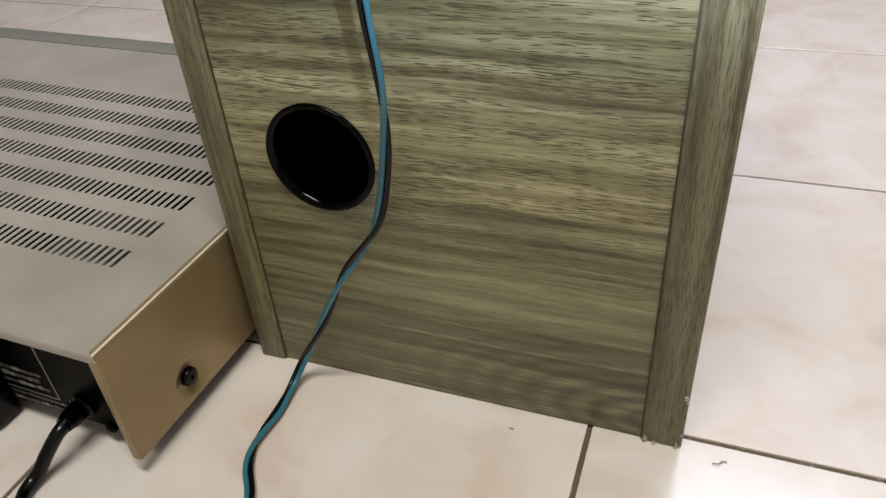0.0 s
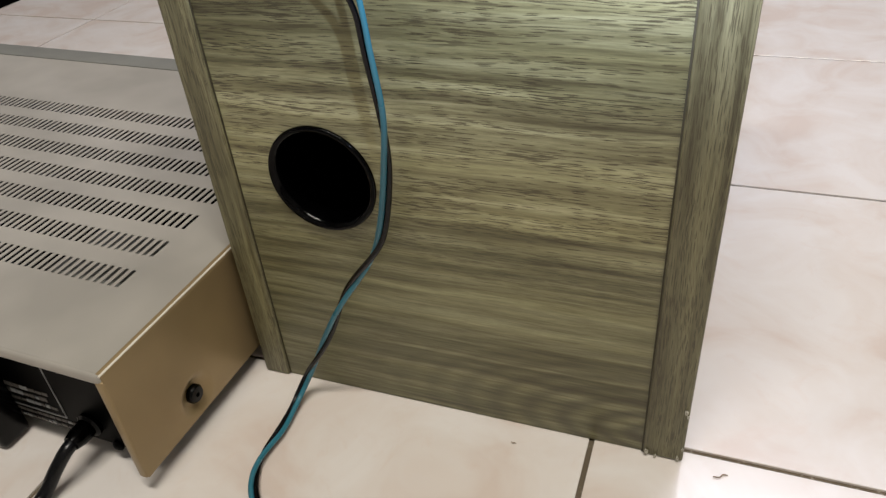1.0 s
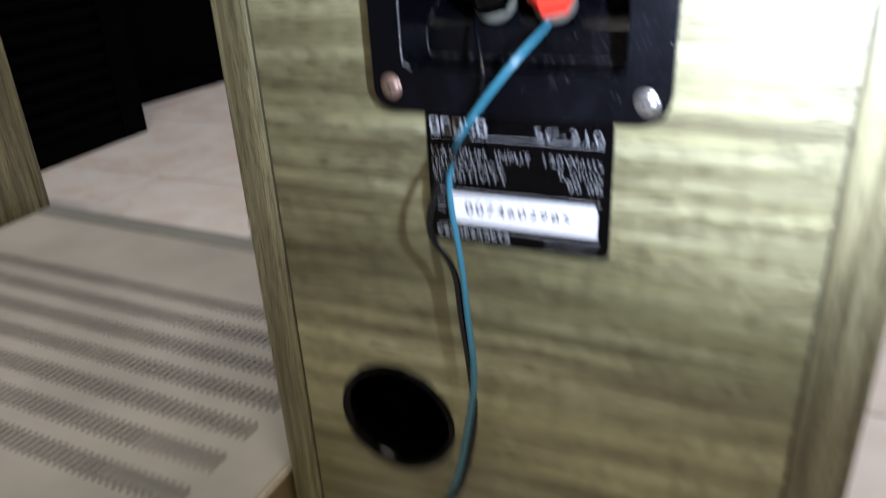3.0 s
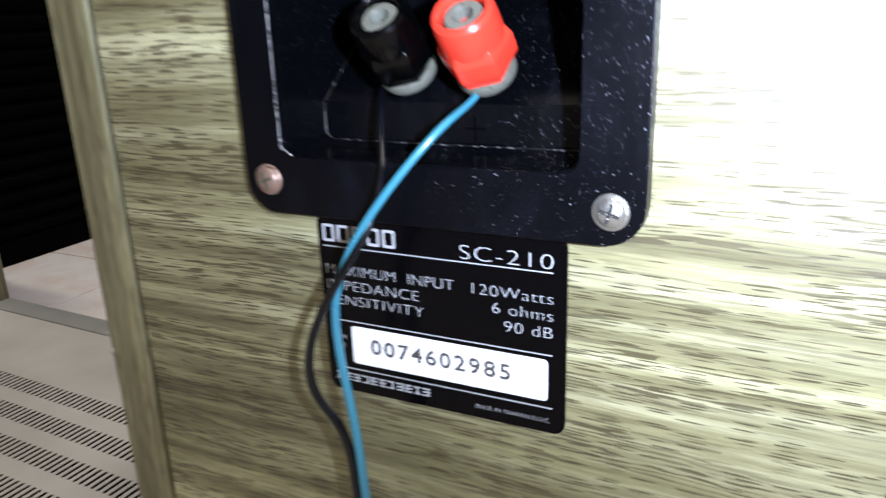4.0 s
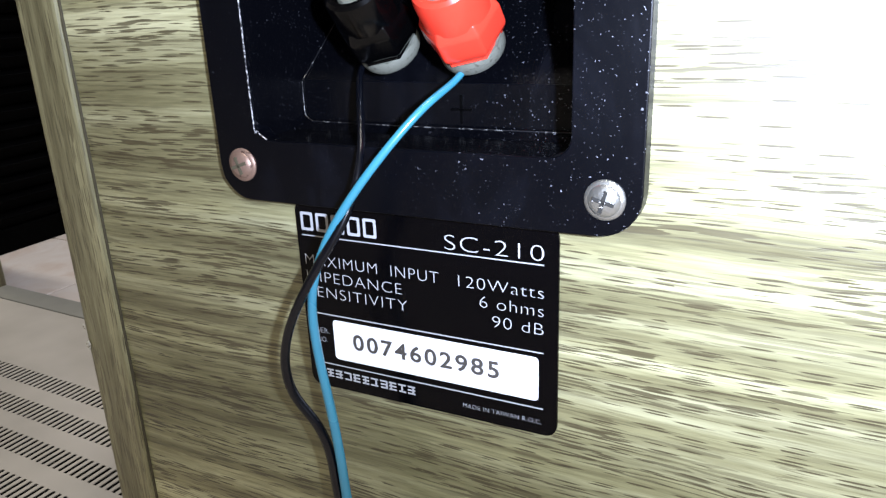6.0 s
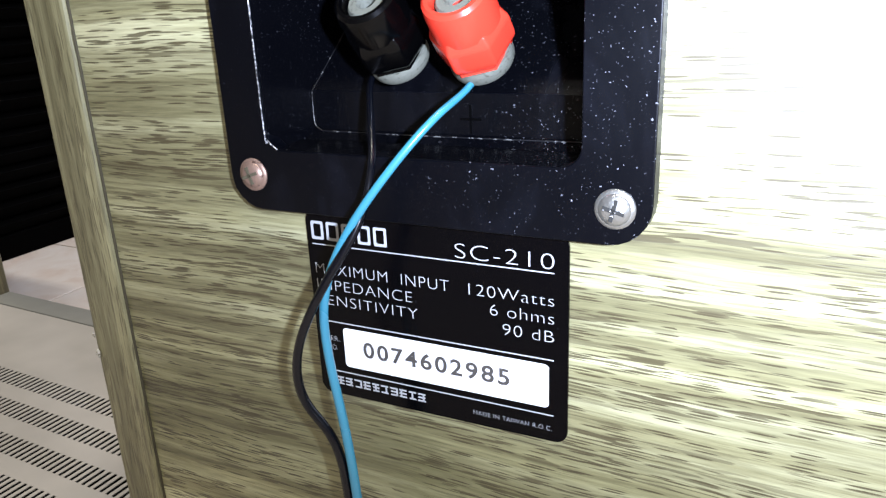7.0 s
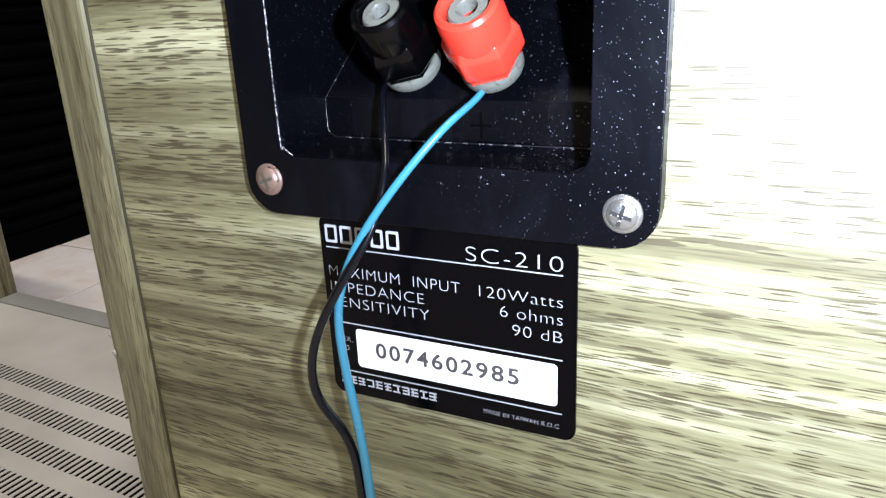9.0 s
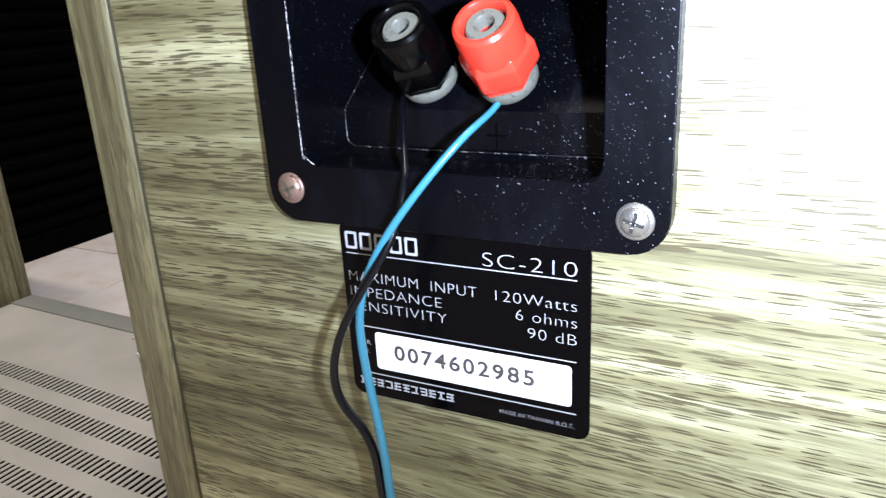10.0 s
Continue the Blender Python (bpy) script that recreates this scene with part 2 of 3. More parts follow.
def tile_material():
    m = material("glazed_tile", (0.72, 0.66, 0.61), 0.2)
    g = Graph(m)
    info = g.node("ShaderNodeObjectInfo")
    tc = g.node("ShaderNodeTexCoord")
    shift = g.node("ShaderNodeVectorMath", operation="SCALE")
    g.link(info.outputs["Random"], shift.inputs["Scale"])
    shift.inputs[0].default_value = (7.0, 3.0, 1.0)
    add = g.node("ShaderNodeVectorMath", operation="ADD")
    g.link(tc.outputs["Object"], add.inputs[0])
    g.link(shift.outputs[0], add.inputs[1])
    at = add.outputs[0]
    cloud = g.noise(at, 17, 4, 0.55, 0.8)
    vein = g.noise(at, 42, 4, 0.6, 1.6)
    base = g.ramp(cloud, (0.33, (0.70, 0.60, 0.54)), (0.47, (0.75, 0.685, 0.64)), (0.64, (0.79, 0.745, 0.715)))
    base = g.mix(g.ramp(vein, (0.56, BLACK), (0.74, (0.22,) * 3)), base, (0.68, 0.53, 0.44))
    g.colour(base)
    g.rough(g.ramp(vein, (0.3, (0.19,) * 3), (0.7, (0.27,) * 3)))
    g.bump(g.noise(at, 30, 2), 0.06, 0.002)
    return m


TILE = tile_material()


# ---- mesh helpers ----
def mesh_of(bm, name, mat, smooth=None):
    bmesh.ops.recalc_face_normals(bm, faces=bm.faces)
    me = bpy.data.meshes.new(name)
    if smooth is not None:
        for f in bm.faces:
            f.smooth = True
        for e in bm.edges:
            if len(e.link_faces) == 2 and e.calc_face_angle(0) > radians(smooth):
                e.smooth = False
    bm.to_mesh(me)
    bm.free()
    me.materials.append(mat)
    return me


def part(name, bm, mat, parent, label="", smooth=None):
    ob = new(name, mesh_of(bm, name, mat, smooth))
    ob.parent = parent
    return tagged(ob, label)


def thing(name, label, category, m=None, group="", kind=""):
    ob = new(name)
    ob.empty_display_size = 0.05
    if m is not None:
        ob.matrix_world = m
    return tagged(ob, label, category, group, kind)


def add_box(bm, lo, hi, bevel=0.0, segments=2, m=None):
    got = bmesh.ops.create_cube(bm, size=1.0)["verts"]
    for v in got:
        v.co = Vector([lo[i] + (v.co[i] + 0.5) * (hi[i] - lo[i]) for i in range(3)])
    if bevel:
        edges = list({e for v in got for e in v.link_edges})
        got = bmesh.ops.bevel(bm, geom=edges, offset=bevel, segments=segments, profile=0.5, affect="EDGES")["verts"]
    if m is not None:
        bmesh.ops.transform(bm, matrix=m, verts=got)
    return bm


def box(lo, hi, bevel=0.0, segments=2):
    return add_box(bmesh.new(), lo, hi, bevel, segments)


def lathe(bm, profile, m=None, steps=48):
    """Turns (radius, height) points round z; a radius of zero closes it."""
    rings = []
    for r, h in profile:
        if r < 1e-7:
            rings.append([bm.verts.new((0, 0, h))])
        else:
            rings.append([bm.verts.new((r * math.cos(2 * math.pi * k / steps), r * math.sin(2 * math.pi * k / steps), h)) for k in range(steps)])
    for a, b in zip(rings, rings[1:]):
        for k in range(steps):
            i, j = k, (k + 1) % steps
            if len(a) == 1 and len(b) > 1:
                bm.faces.new((a[0], b[i], b[j]))
            elif len(b) == 1 and len(a) > 1:
                bm.faces.new((a[i], a[j], b[0]))
            elif len(a) > 1:
                bm.faces.new((a[i], a[j], b[j], b[i]))
    if m is not None:
        bmesh.ops.transform(bm, matrix=m, verts=[v for ring in rings for v in ring])
    return bm


def smooth_path(points, per=10):
    """Catmull-Rom through the points."""
    p = [Vector(q) for q in points]
    p = [2 * p[0] - p[1]] + p + [2 * p[-1] - p[-2]]
    out = []
    for a, b, c, d in zip(p, p[1:], p[2:], p[3:]):
        for k in range(per):
            t = k / per
            out.append(0.5 * (2 * b + (c - a) * t + (2 * a - 5 * b + 4 * c - d) * t * t + (3 * b - a - 3 * c + d) * t ** 3))
    out.append(p[-2])
    return out


def tube_mesh(points, radius, steps=12):
    bm = bmesh.new()
    n = len(points)
    rings = []
    up = Vector((0.2, 0.9, 0.1))
    for i, q in enumerate(points):
        d = (points[min(i + 1, n - 1)] - points[max(i - 1, 0)]).normalized()
        up = (up - d * up.dot(d)).normalized()
        side = d.cross(up)
        r = radius(i / (n - 1)) if callable(radius) else radius
        rings.append([bm.verts.new(q + r * (math.cos(2 * math.pi * k / steps) * up + math.sin(2 * math.pi * k / steps) * side)) for k in range(steps)])
    for a, b in zip(rings, rings[1:]):
        for k in range(steps):
            bm.faces.new((a[k], a[(k + 1) % steps], b[(k + 1) % steps], b[k]))
    bm.faces.new(rings[0])
    bm.faces.new(rings[-1])
    return bm


def rounded(x0, x1, z0, z1, r, seg=6):
    """Corner points of a rounded rectangle in x and z, counter-clockwise."""
    pts = []
    for cx, cz, a0 in ((x1 - r, z0 + r, -90), (x1 - r, z1 - r, 0), (x0 + r, z1 - r, 90), (x0 + r, z0 + r, 180)):
        for k in range(seg + 1):
            a = radians(a0 + 90 * k / seg)
            pts.append((cx + r * math.cos(a), cz + r * math.sin(a)))
    return pts


def circle(cx, cz, r, n=48):
    return [(cx + r * math.cos(2 * math.pi * k / n), cz + r * math.sin(2 * math.pi * k / n)) for k in range(n)]


def sheet(outer, holes, y0, y1, bevel=0.0):
    """A board in the plane of x and z from y0 (towards the viewer) to y1, with holes through it."""
    bm = bmesh.new()
    edges = []
    for loop in (outer, *holes):
        vs = [bm.verts.new((x, y0, z)) for x, z in loop]
        edges += [bm.edges.new((a, b)) for a, b in zip(vs, vs[1:] + vs[:1])]
    bmesh.ops.triangle_fill(bm, use_beauty=True, use_dissolve=False, edges=edges)
    front = list(bm.faces)
    back = bmesh.ops.duplicate(bm, geom=front + list(bm.edges) + list(bm.verts))
    twin = {a: b for a, b in back["vert_map"].items() if a in set(bm.verts)}
    for e in edges:
        a, b = e.verts
        bm.faces.new((a, b, twin[b], twin[a]))
    for f in [g for g in back["geom"] if isinstance(g, bmesh.types.BMVert)]:
        f.co.y = y1
    return bm


def writing(text, x0, x1, z, height, y, mat, parent, spacing=1.0, thin=-0.02):
    """Words in the built-in font, as a thin mesh that faces -y, from x0 to x1 on the line z."""
    data = bpy.data.curves.new("writing", "FONT")
    data.body, data.extrude, data.space_character = text, 0.0, spacing
    data.offset = thin
    ob = new("writing", data)
    bpy.context.view_layer.update()
    me = bpy.data.meshes.new_from_object(ob.evaluated_get(bpy.context.evaluated_depsgraph_get()))
    bpy.data.objects.remove(ob)
    xs = [v.co.x for v in me.vertices]
    ys = [v.co.y for v in me.vertices]
    left, wide, high = min(xs), max(xs) - min(xs), max(ys)
    for v in me.vertices:
        v.co = Vector((x0 + (v.co.x - left) / wide * (x1 - x0), y, z + v.co.y / high * height))
    me.materials.clear()
    me.materials.append(mat)
    made = new("writing", me)
    made.parent = parent
    return made


# ---- the room ----
X0, X1, Y0, Y1, TOP = -1.75, 1.75, -1.45, 2.75, 2.5
floor = tagged(new("floor", mesh_of(box((X0, Y0, -0.12), (X1, Y1, -0.0012)), "floor", GROUT)),
               "cream glazed ceramic tile floor with brown grout", "floor", kind="structure")
for name, lo, hi in (("wall_north", (X0, Y1, 0), (X1, Y1 + 0.1, TOP)), ("wall_south", (X0, Y0 - 0.1, 0), (X1, Y0, TOP)),
                     ("wall_east", (X1, Y0 - 0.1, 0), (X1 + 0.1, Y1 + 0.1, TOP)), ("wall_west", (X0 - 0.1, Y0 - 0.1, 0), (X0, Y1 + 0.1, TOP))):
    tagged(new(name, mesh_of(box(lo, hi), name, WALL)), "unseen wall of the room, kept dull to cut bounced light", "wall", kind="structure")
tagged(new("ceiling", mesh_of(box((X0 - 0.1, Y0 - 0.1, TOP), (X1 + 0.1, Y1 + 0.1, TOP + 0.1)), "ceiling", WALL)),
       "unseen ceiling, kept dull to cut bounced light", "ceiling", kind="structure")

# ---- the loudspeakers ----
W, D, H = 0.210, 0.195, 0.40
PLATE_X, PLATE_Z = (0.0603, 0.1492), (0.2464, 0.3610)
CUP_X, CUP_Z = (0.0706, 0.1370), (0.2594, 0.3410)
PORT, PORT_R = (0.0553, 0.1223), 0.0243


def terminal_cup(parent):
    """The black plate with its recess, screws and two posts."""
    cup = part("terminal_plate", sheet(rounded(*PLATE_X, *PLATE_Z, 0.0075), [rounded(*CUP_X, *CUP_Z, 0.004)], -0.0030, 0.0012),
               PLATE, parent, "dusty black plastic terminal plate")
    bev = cup.modifiers.new("edge", "BEVEL")
    bev.width, bev.segments, bev.limit_method, bev.angle_limit = 0.0009, 2, "ANGLE", radians(40)
    # the hollow: lower face, ramp that carries the posts, back, top and sides
    bm = bmesh.new()
    x0, x1 = CUP_X
    prof = [(-0.0024, CUP_Z[0]), (0.0085, CUP_Z[0] + 0.0004), (0.0112, CUP_Z[0] + 0.0022), (0.0118, 0.2696), (0.0400, 0.2978), (0.0400, 0.335), (0.0350, CUP_Z[1]), (-0.0024, CUP_Z[1])]
    n = 8
    rows = []
    for k in range(n + 1):
        f = k / n
        rows.append([bm.verts.new(((x0 + x1) / 2 + (f - 0.5) * (x1 - x0 - 0.32 * (y + 0.0024)), y, z)) for y, z in prof])
    for a, b in zip(rows, rows[1:]):
        for i in range(len(prof) - 1):
            bm.faces.new((a[i], b[i], b[i + 1], a[i + 1]))
    for end in (rows[0], rows[-1]):
        bm.faces.new(end)
    part("recess", bm, CUP, cup, "dark recess with a sloping floor")
    # lip rubbed pale by handling; its highlight and the inner edges' are painted lines
    deep = lambda y: 0.16 * (y + 0.0024)
    xa, xb = x0 + deep(0.0112), x1 - deep(0.0112)
    lip = [(x0, -0.0031, 0.3340), (x0, -0.0031, 0.2960), (x0, -0.0031, 0.2640), (x0 + 0.0008, -0.0031, 0.2612), (x0 + 0.0028, -0.0030, 0.2596)]
    corner = [(xa, 0.0115, 0.2694), (xa + 0.0001, 0.0113, 0.2650), (xa + 0.0006, 0.0109, 0.2624), (xa + 0.0026, 0.0104, 0.2612)]
    ledge = [(xa + 0.0026, 0.0104, 0.2612), ((xa + xb) / 2, 0.0103, 0.2611), (xb - 0.0010, 0.0104, 0.2612)]
    slope = [(x0 + deep(y) + 0.0001, y - 0.0002, z) for y, z in ((0.0118, 0.2697), (0.0180, 0.2759), (0.0260, 0.2839), (0.0330, 0.2909))]
    brow = [(xa, 0.0117, 0.2697), ((xa + xb) / 2, 0.0117, 0.2697), (xb, 0.0117, 0.2697)]
    for line, wide, mat in ((lip, 0.00016, RUBBED_GLINT), (corner, 0.00014, INNER_GLINT), (ledge, 0.00013, INNER_GLINT), (slope, 0.00013, INNER_GLINT), (brow, 0.00008, PLATE)):
        part("rubbed_edge", tube_mesh(smooth_path(line, 8), wide, 6), mat, cup, "recess edge line, rubbed wear and painted highlight", smooth=60)
    bm = box((0.1103, 0.0112, 0.2618), (0.1108, 0.0122, 0.2675))
    add_box(bm, (0.1083, 0.0112, 0.2644), (0.1128, 0.0122, 0.2649))
    part("plus_mark", bm, STEEL_BLACK, cup)
    # two posts, tilted up
    for (x, mat, name) in ((0.1137, KNOB_RED, "red"), (0.0958, KNOB_BLACK, "black")):
        tip = Vector((x, 0.0, 0.2870))
        axis = Vector((0, -math.cos(radians(45)), math.sin(radians(45))))
        m = Matrix.Translation(tip - axis * 0.0166) @ axis.to_track_quat("Z", "Y").to_matrix().to_4x4()
        # six-sided grip with worn corners
        bm = lathe(bmesh.new(), [(0.0, 0.0040), (0.0062, 0.0040), (0.0075, 0.0056), (0.0077, 0.0064), (0.0077, 0.0104), (0.0067, 0.0124), (0.0, 0.0124)], pose(0, 0, 0, 0, 0, 17), 6)
        bmesh.ops.bevel(bm, geom=[e for e in bm.edges if min(math.hypot(v.co.x, v.co.y) for v in e.verts) > 0.001], offset=0.00045, segments=3, profile=0.6, affect="EDGES")
        # round neck with a thick rim
        lathe(bm, [(0.0, 0.0116), (0.0065, 0.0116), (0.0064, 0.0168), (0.0061, 0.0182), (0.0055, 0.0188), (0.0048, 0.0188), (0.0044, 0.0182), (0.0042, 0.0172), (0.0042, 0.0150), (0.0, 0.0150)])
        bmesh.ops.transform(bm, matrix=m, verts=bm.verts)
        knob = part("binding_post", bm, mat, cup, name + " plastic binding post knob", smooth=28)
        bm = lathe(bmesh.new(), [(0.0, 0.0010), (0.0060, 0.0010), (0.0063, 0.0016), (0.0063, 0.0032), (0.0060, 0.0038), (0.0, 0.0038)], m)
        part("washer", bm, WASHER, cup, "dull metal collar", smooth=30)
        bm = lathe(bmesh.new(), [(0.0, 0.0140), (0.0039, 0.0140), (0.0039, 0.0172), (0.0035, 0.0177), (0.0021, 0.0177), (0.0018, 0.0171), (0.0017, 0.0130), (0.0, 0.0128)], m)
        part("metal_core", bm, WASHER, cup, "bare metal socket", smooth=30)
    for x, z, mat, words, turn in ((0.0665, 0.2540, COPPER, "tarnished coppery cross-head screw", 20), (0.1430, 0.2530, NICKEL, "bright cross-head screw", -15)):
        m = pose(x, -0.0030, z, 90, 0, 0)
        bm = lathe(bmesh.new(), [(0.0, -0.001), (0.0035, -0.001), (0.0035, 0.0003), (0.0032, 0.0006), (0.0028, 0.0007), (0.0026, 0.0010), (0.0016, 0.0015), (0.0, 0.0016)], m, 32)
        head = part("screw", bm, mat, cup, words, smooth=40)
        # flat dark bars in place of cut slots; their colour is the slots' shade
        bm = bmesh.new()
        for a in (turn, turn + 90):
            add_box(bm, (-0.0019, -0.00033, 0.0009), (0.0019, 0.00033, 0.00175), m=m @ pose(0, 0, 0, 0, 0, a))
        part("cross_slot", bm, SLOT_SHADE if mat is NICKEL else SEAM, cup)
    return cup


def rating_label(parent):
    y = 0.0010
    lab = part("rating_label", sheet(rounded(0.0755, 0.1340, 0.2024, 0.2462, 0.0026), [], y, 0.0016), LABEL_BLACK, parent,
               "black printed rating label with white writing")
    f = y - 0.00008
    part("serial_strip", sheet(rounded(0.0826, 0.1302, 0.2099, 0.2194, 0.0009), [], f, y), LABEL_WHITE, lab, "white stamped serial strip")
    for z, x in ((0.2385, 0.0768), (0.2205, 0.0785), (0.2083, 0.0785)):
        part("rule", box((x, f, z - 0.00012), (0.1312, y, z + 0.00012)), PRINT_WHITE, lab)
    # the maker's mark, as plain blocks
    for k in range(5):
        x = 0.0768 + 0.0039 * k
        part("mark", sheet(rounded(x, x + 0.0031, 0.2396, 0.2437, 0.0004), [rounded(x + 0.0006, x + 0.0025, 0.2402, 0.2431, 0.0003)], f, y), PRINT_WHITE, lab)
    # the maker's full name, as small blocks of strokes
    for k in range(11):
        x = 0.0775 + 0.00232 * k
        bm = box((x, f, 0.2066), (x + 0.0018, y, 0.20695))
        for z in ((0.2050, 0.2058) if k % 3 else (0.2050,)):
            add_box(bm, (x + 0.0002 * (k % 2), f, z), (x + 0.0018, y, z + 0.00034))
        add_box(bm, (x + 0.0003 + 0.0004 * (k % 4), f, 0.2050), (x + 0.0007 + 0.0004 * (k % 4), y, 0.2069))
        part("mark", bm, PRINT_WHITE, lab)
    for text, x0, x1, z, h in (("SC-210", 0.1108, 0.1312, 0.2392, 0.0031),
                               ("MAXIMUM  INPUT", 0.0770, 0.1093, 0.2318, 0.0024), ("120Watts", 0.1136, 0.1312, 0.2318, 0.0024),
                               ("IMPEDANCE", 0.0770, 0.1007, 0.2281, 0.0024), ("6 ohms", 0.1181, 0.1312, 0.2281, 0.0024),
                               ("SENSITIVITY", 0.0770, 0.1018, 0.2245, 0.0024), ("90 dB", 0.1207, 0.1312, 0.2243, 0.0024),
                               ("SER.", 0.0782, 0.0815, 0.2158, 0.0012), ("NO.", 0.0782, 0.0808, 0.2136, 0.0012),
                               ("MADE IN TAIWAN R.O.C.", 0.1138, 0.1309, 0.2048, 0.0010)):
        writing(text, x0, x1, z, h, f, PRINT_WHITE, lab, 1.08)
    writing("0074602985", 0.0876, 0.1220, 0.2132, 0.0037, f - 0.00006, INK, lab, 1.22, 0.022)
    return lab


def loudspeaker():
    sp = thing("loudspeaker", "bookshelf loudspeaker in greenish-brown woodgrain vinyl, back turned to view", "loudspeaker")
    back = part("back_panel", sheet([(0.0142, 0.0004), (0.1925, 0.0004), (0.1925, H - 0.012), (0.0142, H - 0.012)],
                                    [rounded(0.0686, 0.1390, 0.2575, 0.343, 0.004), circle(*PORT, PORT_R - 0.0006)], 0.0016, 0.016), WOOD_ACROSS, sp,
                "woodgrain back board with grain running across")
    for x0, x1 in ((0.0, 0.0137), (0.1931, W)):
        bm = box((x0, 0, 0.0003), (x1, D - 0.012, H), 0.0009, 2)
        part("side_panel", bm, WOOD_UP, sp)
    part("edge_strip", box((0.1925, 0.0009, 0.0006), (0.1932, 0.012, H - 0.012)), SEAM, sp, "dark joint beside the back board")
    part("edge_strip", box((0.0136, 0.0011, 0.0006), (0.0141, 0.012, H - 0.012)), SEAM, sp)
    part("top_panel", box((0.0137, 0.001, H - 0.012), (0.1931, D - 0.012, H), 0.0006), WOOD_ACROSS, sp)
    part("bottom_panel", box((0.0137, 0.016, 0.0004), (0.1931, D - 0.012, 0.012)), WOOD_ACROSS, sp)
    part("front_baffle", box((0.0, D - 0.012, 0.0003), (W, D, H), 0.003, 3), WOOD_UP, sp)
    m = pose(PORT[0], 0.0016, PORT[1], 90, 0, 0)
    prof = [(PORT_R, -0.0004), (PORT_R, 0.0006), (PORT_R - 0.0003, 0.0012), (PORT_R - 0.0010, 0.0016), (PORT_R - 0.0018, 0.0015), (PORT_R - 0.0026, 0.0008),
            (PORT_R - 0.0034, -0.0006), (PORT_R - 0.0042, -0.0028), (PORT_R - 0.0049, -0.0060), (PORT_R - 0.0054, -0.0110), (PORT_R - 0.0056, -0.0200)]
    port = part("port_ring", lathe(bmesh.new(), prof, m, 72), GLOSS_BLACK, sp, "glossy black bass port flare", smooth=60)
    part("port_tube", lathe(bmesh.new(), [(PORT_R - 0.0056, -0.0199), (PORT_R - 0.0056, -0.110), (0.0, -0.110)], m, 48), TUBE_BLACK, port, smooth=60)
    terminal_cup(sp)
    rating_label(sp)
    return sp


speaker = loudspeaker()
# torn vinyl at the lower corner and a nick on the edge
rng = random.Random(5)
for x, y, z, s in ((0.1945, -0.0006, 0.0025, 0.0022), (0.1985, -0.0010, 0.0012, 0.0017), (0.2078, -0.0006, 0.0024, 0.0020), (0.2093, -0.0006, 0.0090, 0.0013),
                   (0.2086, -0.0007, 0.0320, 0.0020), (0.2096, -0.0004, 0.0290, 0.0015), (0.0008, -0.0004, 0.1985, 0.0018), (0.0003, -0.0003, 0.2040, 0.0010)):
    bm = bmesh.new()
    bmesh.ops.create_icosphere(bm, subdivisions=2, radius=1.0)
    for v in bm.verts:
        k = 0.7 + 0.7 * rng.random()
        v.co = Vector((x + v.co.x * s * 0.35 * k, y + v.co.y * s * 0.22 * k, max(0.0003, z + v.co.z * s * 0.8 * k)))
    part("torn_edge", bm, CHIPBOARD, speaker, "chipped vinyl showing pale board")
second = copy_thing(speaker, pose(-0.6270, 0.036, 0))
second["label"] = "matching woodgrain loudspeaker on the far side of the amplifier"
for ob in list(second.children):
    if ob.name.startswith("torn_edge"):
        bpy.data.objects.remove(ob)
tagged(speaker, group="pair of loudspeakers")
tagged(second, group="pair of loudspeakers")

# ---- the amplifier ----
AW, AD, AH, LOW = 0.4050, 0.2925, 0.0735, 0.0102


